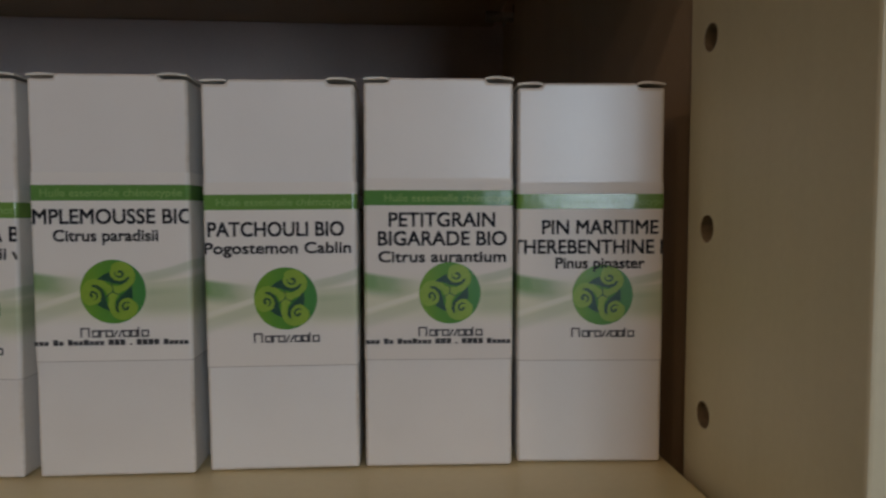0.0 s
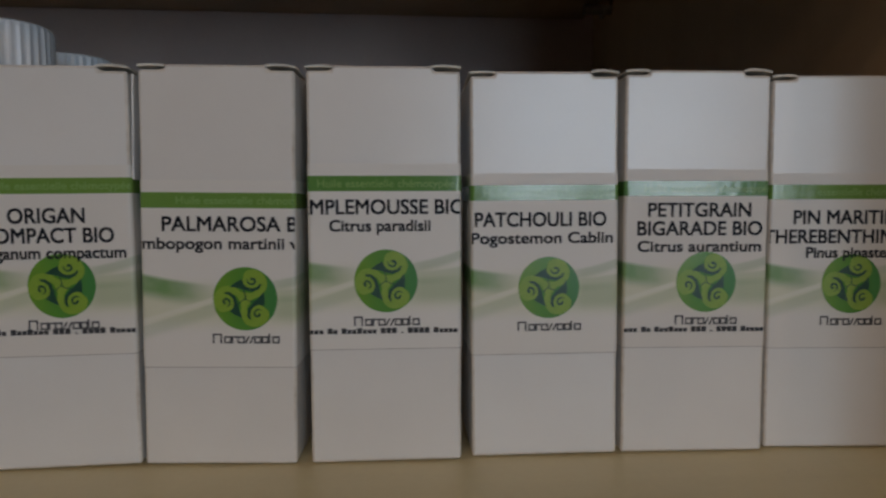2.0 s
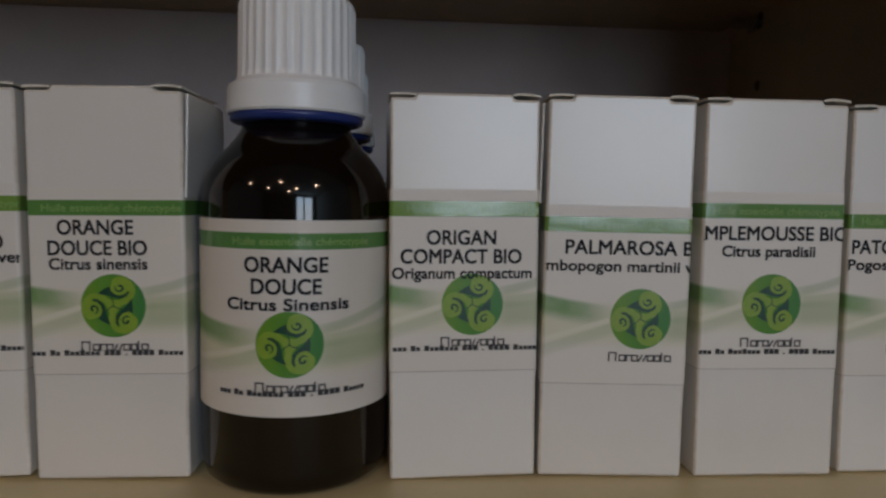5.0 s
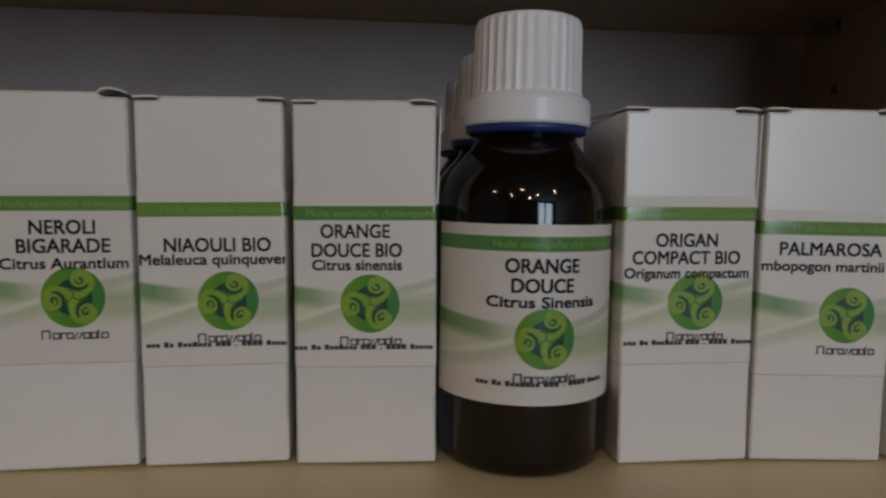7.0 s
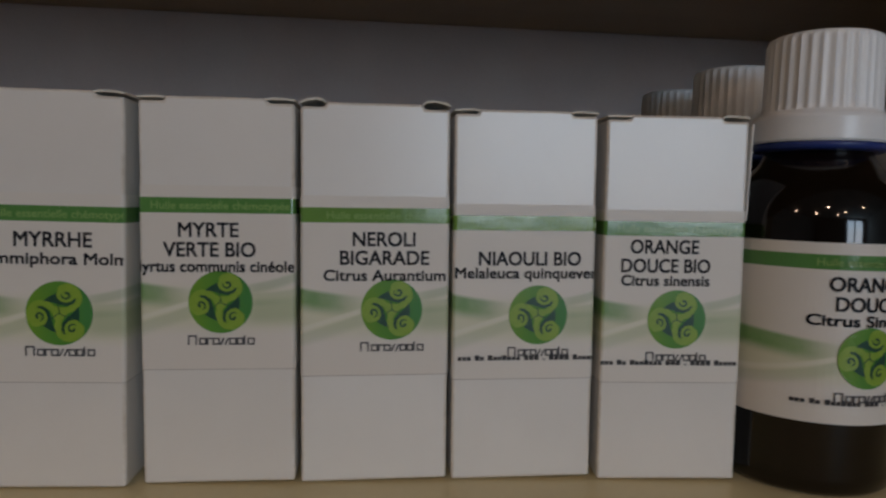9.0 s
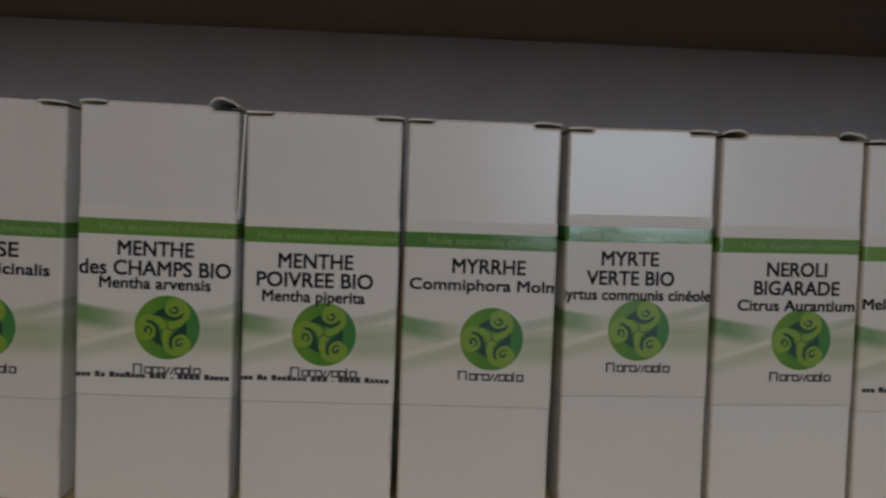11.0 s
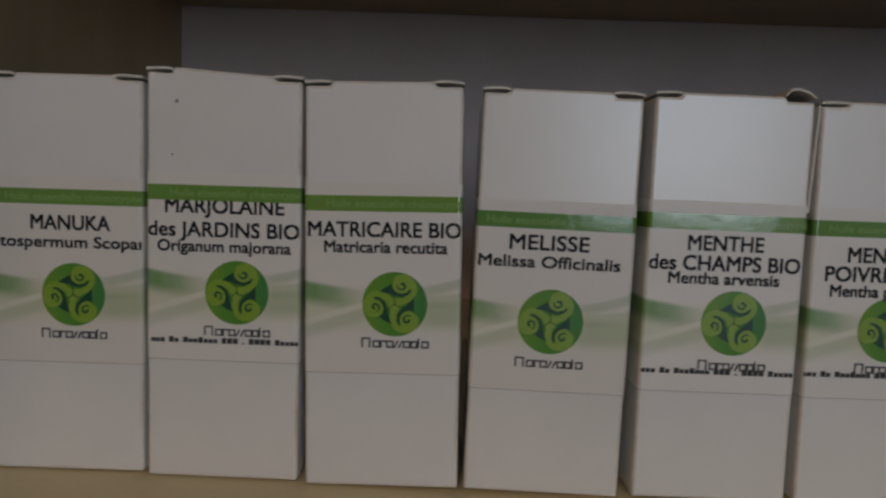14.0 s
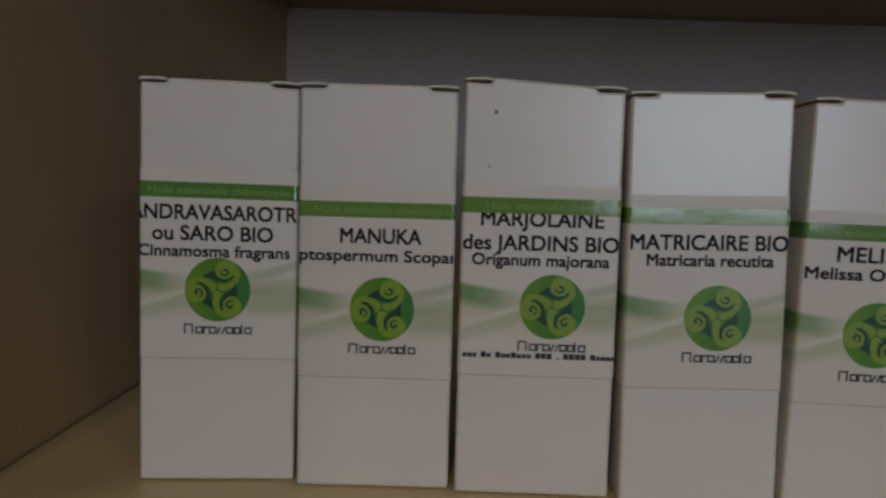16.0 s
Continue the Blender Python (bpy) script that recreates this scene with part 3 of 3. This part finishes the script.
def carton(x, y, yaw, lu, lz, dh, lean, lines, brand_z, street, lift, curls, glue, words):
    box = thing("carton", "white carton with green-banded %s label" % words, "box", "cartons on the shelf", at=(x, y, 0.5 * W * abs(lean) / H), turn=yaw)
    box.rotation_euler.y = math.atan(lean / H)
    tall = H + dh
    askew = 0.0012 if words == "marjolaine" else 0.0
    body = part("box_body", folded_box(tall, askew, 0.00052), M_CARD, box)
    body.data.materials.append(M_FOLD)
    part("lid", tuck_top(tall, lift, askew), M_CARD, box)
    part("side_flap", dust_flap(-1, 0.0046, 0.28 * curls[0]), M_EDGE, box, "grey board flap end", at=(0, 0, tall + 0.9 * askew - 0.0001))
    part("side_flap", dust_flap(1, 0.0052, 0.42 * curls[1]), M_EDGE, box, "grey board flap end", at=(0, 0, tall - 0.0001))
    if glue:
        g = block(W / 2 + 0.0001, W / 2 + 0.0005, 0.0002, 0.020, tall - 0.019, tall - 0.0008, 0.0002)
        for v in g.verts:
            v.co.x += 0.75 * glue * max(0.0, (v.co.z - (tall - 0.019)) / 0.019) ** 2
        part("loose_flap", g, M_CARD, box, "loose white side flap")
    x0, x1 = -W / 2 - lu, W / 2 - lu
    sheet = part("label", wrap_strip(x0, x1, LABEL_LOW, LABEL_TOP, 0.00010, 0.017, 0.0002), M_LABEL, box, "white paper label with green waves", at=(lu, -0.00012, lz))
    # thin grey strip: dirty cut edge plus the shadow line below it, as colour
    part("label_edge", wrap_strip(x0, x1, LABEL_LOW - 0.00013, LABEL_LOW, 0.00011, 0.017, 0.0002), M_EDGE_SHADOW, sheet, "greyed lower edge of the label with its shadow line painted in")
    print_label(sheet, lines, (x0, x1), brand_z, street, 0.0, street_drop=1.9 if words in ("marjolaine", "pamplemousse", "petitgrain") else 1.35)
    return box


# x, y, yaw, emblem offset and height, extra height, lean at the top, lines (text, from, to as shares of the width, mm above the emblem), small print, address, lid, flaps, glue flap
CARTONS = [
    (-0.3436, 0.0020, 4.48, -0.0001, 0.0345, 0.0015, 0.0004, [("MANDRAVASAROTRA", -0.15, 1.08, 13.4), ("ou SARO BIO", 0.08, 0.845, 9.8), ("Cinnamosma fragrans", -0.01, 0.955, 6.7)], -6.8, None, 0.0004, (0.0006, 0.0009), 0, "mandravasarotra"),
    (-0.3158, 0.0011, -0.06, 0.0012, 0.0321, 0.0015, -0.0002, [("MANUKA", 0.266, 0.79, 12.7), ("Leptospermum Scoparium", -0.11, 1.2, 9.3)], -6.8, None, 0.0003, (0.0008, 0.0006), 0, "manuka"),
    (-0.2878, -0.0002, -1.54, 0.0025, 0.0336, 0.0019, -0.0002, [("MARJOLAINE", 0.12, 0.90, 15.0), ("des JARDINS BIO", 0.01, 1.0, 10.9), ("Origanum majorana", 0.07, 0.945, 8.0)], -6.7, 0.02, 0.0012, (0.0008, 0.0008), 0, "marjolaine"),
    (-0.2593, -0.0019, -1.72, 0.0022, 0.0326, 0.0013, -0.0012, [("MATRICAIRE BIO", 0.02, 1.0, 12.8), ("Matricaria recutita", 0.125, 0.915, 9.8)], -6.6, None, 0.0005, (0.0009, 0.0009), 0, "matricaire"),
    (-0.2314, -0.0024, -1.00, -0.0000, 0.0306, 0.0007, 0.0011, [("MELISSE", 0.21, 0.718, 13.5), ("Melissa Officinalis", 0.018, 0.92, 10.2)], -7.0, None, 0.0006, (0.0009, 0.0009), 0, "melisse"),
    (-0.2020, -0.0022, 0.75, 0.0022, 0.0315, 0.0011, 0.0005, [("MENTHE", 0.256, 0.74, 13.6), ("des CHAMPS BIO", 0.015, 0.98, 10.2), ("Mentha arvensis", 0.143, 0.853, 7.6)], -7.2, 0.0, 0.0010, (0.0010, 0.0042), 0.0010, "menthe des champs"),
    (-0.1734, -0.0017, 0.76, 0.0009, 0.0312, 0.0006, -0.0000, [("MENTHE", 0.225, 0.71, 12.8), ("POIVREE BIO", 0.088, 0.842, 9.5), ("Mentha piperita", 0.126, 0.793, 6.6)], -6.6, -0.02, 0.0003, (0.0003, 0.0005), 0, "menthe poivree"),
    (-0.1454, -0.0015, 0.16, 0.0025, 0.0313, 0.0005, -0.0002, [("MYRRHE", 0.316, 0.80, 12.8), ("Commiphora Molmol", 0.04, 1.12, 9.5)], -6.5, None, 0.0003, (0.0005, 0.0009), 0, "myrrhe"),
    (-0.1161, 0.0005, 1.04, 0.0004, 0.0333, 0.0004, -0.0011, [("MYRTE", 0.245, 0.635, 12.9), ("VERTE BIO", 0.148, 0.745, 9.4), ("Myrtus communis cinéole", -0.06, 1.0, 6.4)], -6.7, None, 0.0004, (0.0006, 0.0006), 0, "myrte verte"),
    (-0.0882, 0.0014, 2.42, 0.0030, 0.0323, 0.0005, -0.0012, [("NEROLI", 0.345, 0.77, 12.9), ("BIGARADE", 0.26, 0.865, 9.5), ("Citrus Aurantium", 0.15, 0.98, 6.3)], -6.7, None, 0.0004, (0.0034, 0.0026), 0, "neroli"),
    (-0.0604, 0.0026, 1.32, 0.0027, 0.0316, 0.0005, -0.0013, [("NIAOULI BIO", 0.175, 0.90, 10.6), ("Melaleuca quinquevernia", 0.01, 1.15, 7.9)], -6.8, 0.03, 0.0003, (0.0009, 0.0006), 0, "niaouli"),
    (-0.0322, 0.0019, -2.27, 0.0009, 0.0314, 0.0006, -0.0010, [("ORANGE", 0.187, 0.675, 13.8), ("DOUCE BIO", 0.124, 0.76, 10.2), ("Citrus sinensis", 0.128, 0.76, 7.4)], -7.0, -0.01, 0.0003, (0.0003, 0.0010), 0.0009, "orange douce"),
    (0.0304, 0.0002, 1.66, 0.0014, 0.0323, 0.0008, -0.0007, [("ORIGAN", 0.24, 0.71, 12.1), ("COMPACT BIO", 0.067, 0.886, 8.7), ("Origanum compactum", 0.01, 0.957, 5.7)], -6.6, 0.01, 0.0004, (0.0004, 0.0010), 0.0007, "origan compact"),
    (0.0578, -0.0001, -3.36, 0.0046, 0.0299, 0.0013, 0.0004, [("PALMAROSA BIO", 0.138, 1.16, 13.1), ("Cymbopogon martinii v", -0.127, 1.02, 9.7)], -6.9, None, 0.0003, (0.0007, 0.0009), 0, "palmarosa"),
    (0.0872, -0.0010, -0.84, 0.0001, 0.0329, 0.0014, -0.0003, [("PAMPLEMOUSSE BIO", -0.14, 1.03, 13.1), ("Citrus paradisii", 0.136, 0.80, 9.8)], -7.0, -0.01, 0.0004, (0.0007, 0.0009), 0, "pamplemousse"),
    (0.1162, -0.0002, -1.38, 0.0007, 0.0313, 0.0010, -0.0006, [("PATCHOULI BIO", 0.025, 0.92, 12.4), ("Pogostemon Cablin", 0.0, 0.965, 9.05)], -6.9, None, 0.0003, (0.0006, 0.0012), 0, "patchouli"),
    (0.1441, -0.0004, -2.16, 0.0020, 0.0322, 0.0017, -0.0001, [("PETITGRAIN", 0.162, 0.88, 13.3), ("BIGARADE BIO", 0.089, 0.96, 9.9), ("Citrus aurantium", 0.092, 0.955, 6.6)], -6.9, 0.0, 0.0006, (0.0008, 0.0012), 0, "petitgrain"),
    (0.1721, -0.0004, -3.94, 0.0023, 0.0316, 0.0012, -0.0002, [("PIN MARITIME", 0.166, 0.965, 12.5), ("THEREBENTHINE BIO", -0.04, 1.18, 8.9), ("Pinus pinaster", 0.26, 0.873, 5.9)], -6.85, None, 0.0004, (0.0010, 0.0011), 0, "pin maritime"),
]
for row in CARTONS:
    made = carton(*row)
    if row[-1] == "marjolaine":
        for dx, dz, r in ((-0.0082, 0.0664, 0.00038), (-0.0090, 0.0573, 0.00022)):
            part("speck", disc(r, -0.00006, 9), M_SPECK, made, "small dark speck", at=(dx, 0, dz))

# ---- bottles ----
R_BODY = 0.0172


def bottle(x, y, turn, front):
    words = "dark amber bottle with ribbed white cap" + (" and printed label" if front else ", behind another bottle")
    b = thing("bottle", words, "bottle", "bottles on the shelf", at=(x, y, 0), turn=turn)
    R = R_BODY
    part("glass", revolve([(R * 0.80, 0.0), (R * 0.90, 0.0003), (R * 0.965, 0.0014), (R, 0.004), (R, 0.0495), (R * 0.994, 0.0512), (R * 0.975, 0.0530), (R * 0.94, 0.0549),
                           (R * 0.875, 0.0570), (R * 0.80, 0.0588), (R * 0.72, 0.0603), (R * 0.65, 0.0617), (R * 0.60, 0.0630), (R * 0.575, 0.0642), (R * 0.57, 0.072)], 64), M_AMBER, b, smooth=True)
    part("seal_ring", revolve([(0.0100, 0.0645), (0.0115, 0.0646), (0.0121, 0.0650), (0.0121, 0.0663), (0.0100, 0.0664)], 48), M_RING, b, "blue plastic seal ring", smooth=True)
    part("cap", revolve([(0.0106, 0.0661), (0.0124, 0.0661), (0.0127, 0.0665), (0.0126, 0.0706), (0.0123, 0.0713), (0.0114, 0.0718), (0.0111, 0.0721), (0.0110, 0.0724), (0.01085, 0.0732), (0.01065, 0.0857), (0.0102, 0.0867), (0.0094, 0.0871), (0.004, 0.0872)],
                        192, 34, 0.00036, (0.0722, 0.0858)), M_CAP, b, "white ribbed plastic cap", smooth=False)
    if not front:
        return b
    # the label wraps round the glass; its emblem's centre faces forward
    sheet_bm = plate([(-0.0245 + 0.049 * i / 40, LABEL_LOW - 0.0002) for i in range(41)] + [(0.0245 - 0.049 * i / 40, LABEL_TOP) for i in range(41)], 0.0, 0.0002)
    sheet = part("label", sheet_bm, M_LABEL, b, "white paper label with green waves", at=(0, 0, 0.0267))
    print_label(sheet, [("ORANGE", 0.631, 1.148, 13.3), ("DOUCE", 0.676, 1.107, 9.7), ("Citrus Sinensis", 0.506, 1.288, 6.7)], (-0.0245, 0.0245), -7.1, 0.43, 0.002, True, 1.2)
    for o in (sheet, *sheet.children):
        bm = bmesh.new()
        bm.from_mesh(o.data)
        bmesh.ops.triangulate(bm, faces=[f for f in bm.faces if len(f.verts) > 4])
        for _ in range(12):
            long = [e for e in bm.edges if abs(e.verts[0].co.x - e.verts[1].co.x) > 0.0022]
            if not long:
                break
            bmesh.ops.subdivide_edges(bm, edges=long, cuts=1)
            bmesh.ops.triangulate(bm, faces=[f for f in bm.faces if len(f.verts) > 4])
        for v in bm.verts:
            a, r = v.co.x / R, R + 0.00022 - v.co.y
            v.co.x, v.co.y = r * math.sin(a), -r * math.cos(a)
        bm.to_mesh(o.data)
        bm.free()
    return b


bottle(-0.0010, 0.0094, 3.5, True)
for x, y, turn in ((-0.0004, 0.0450, 20.0), (-0.0006, 0.0805, 75.0)):
    bottle(x, y, turn, False)

# ---- ceiling lamps ----
for sx, sy in SPOTS:
    lamp = thing("ceiling_spotlight", "small round recessed ceiling spotlight", "lamp", "ceiling spotlights", at=(sx, sy, ROOM_Z1))
    part("trim_ring", revolve([(0.055, -0.004), (0.058, -0.002), (0.058, 0.0)], 32), M_METAL, lamp)
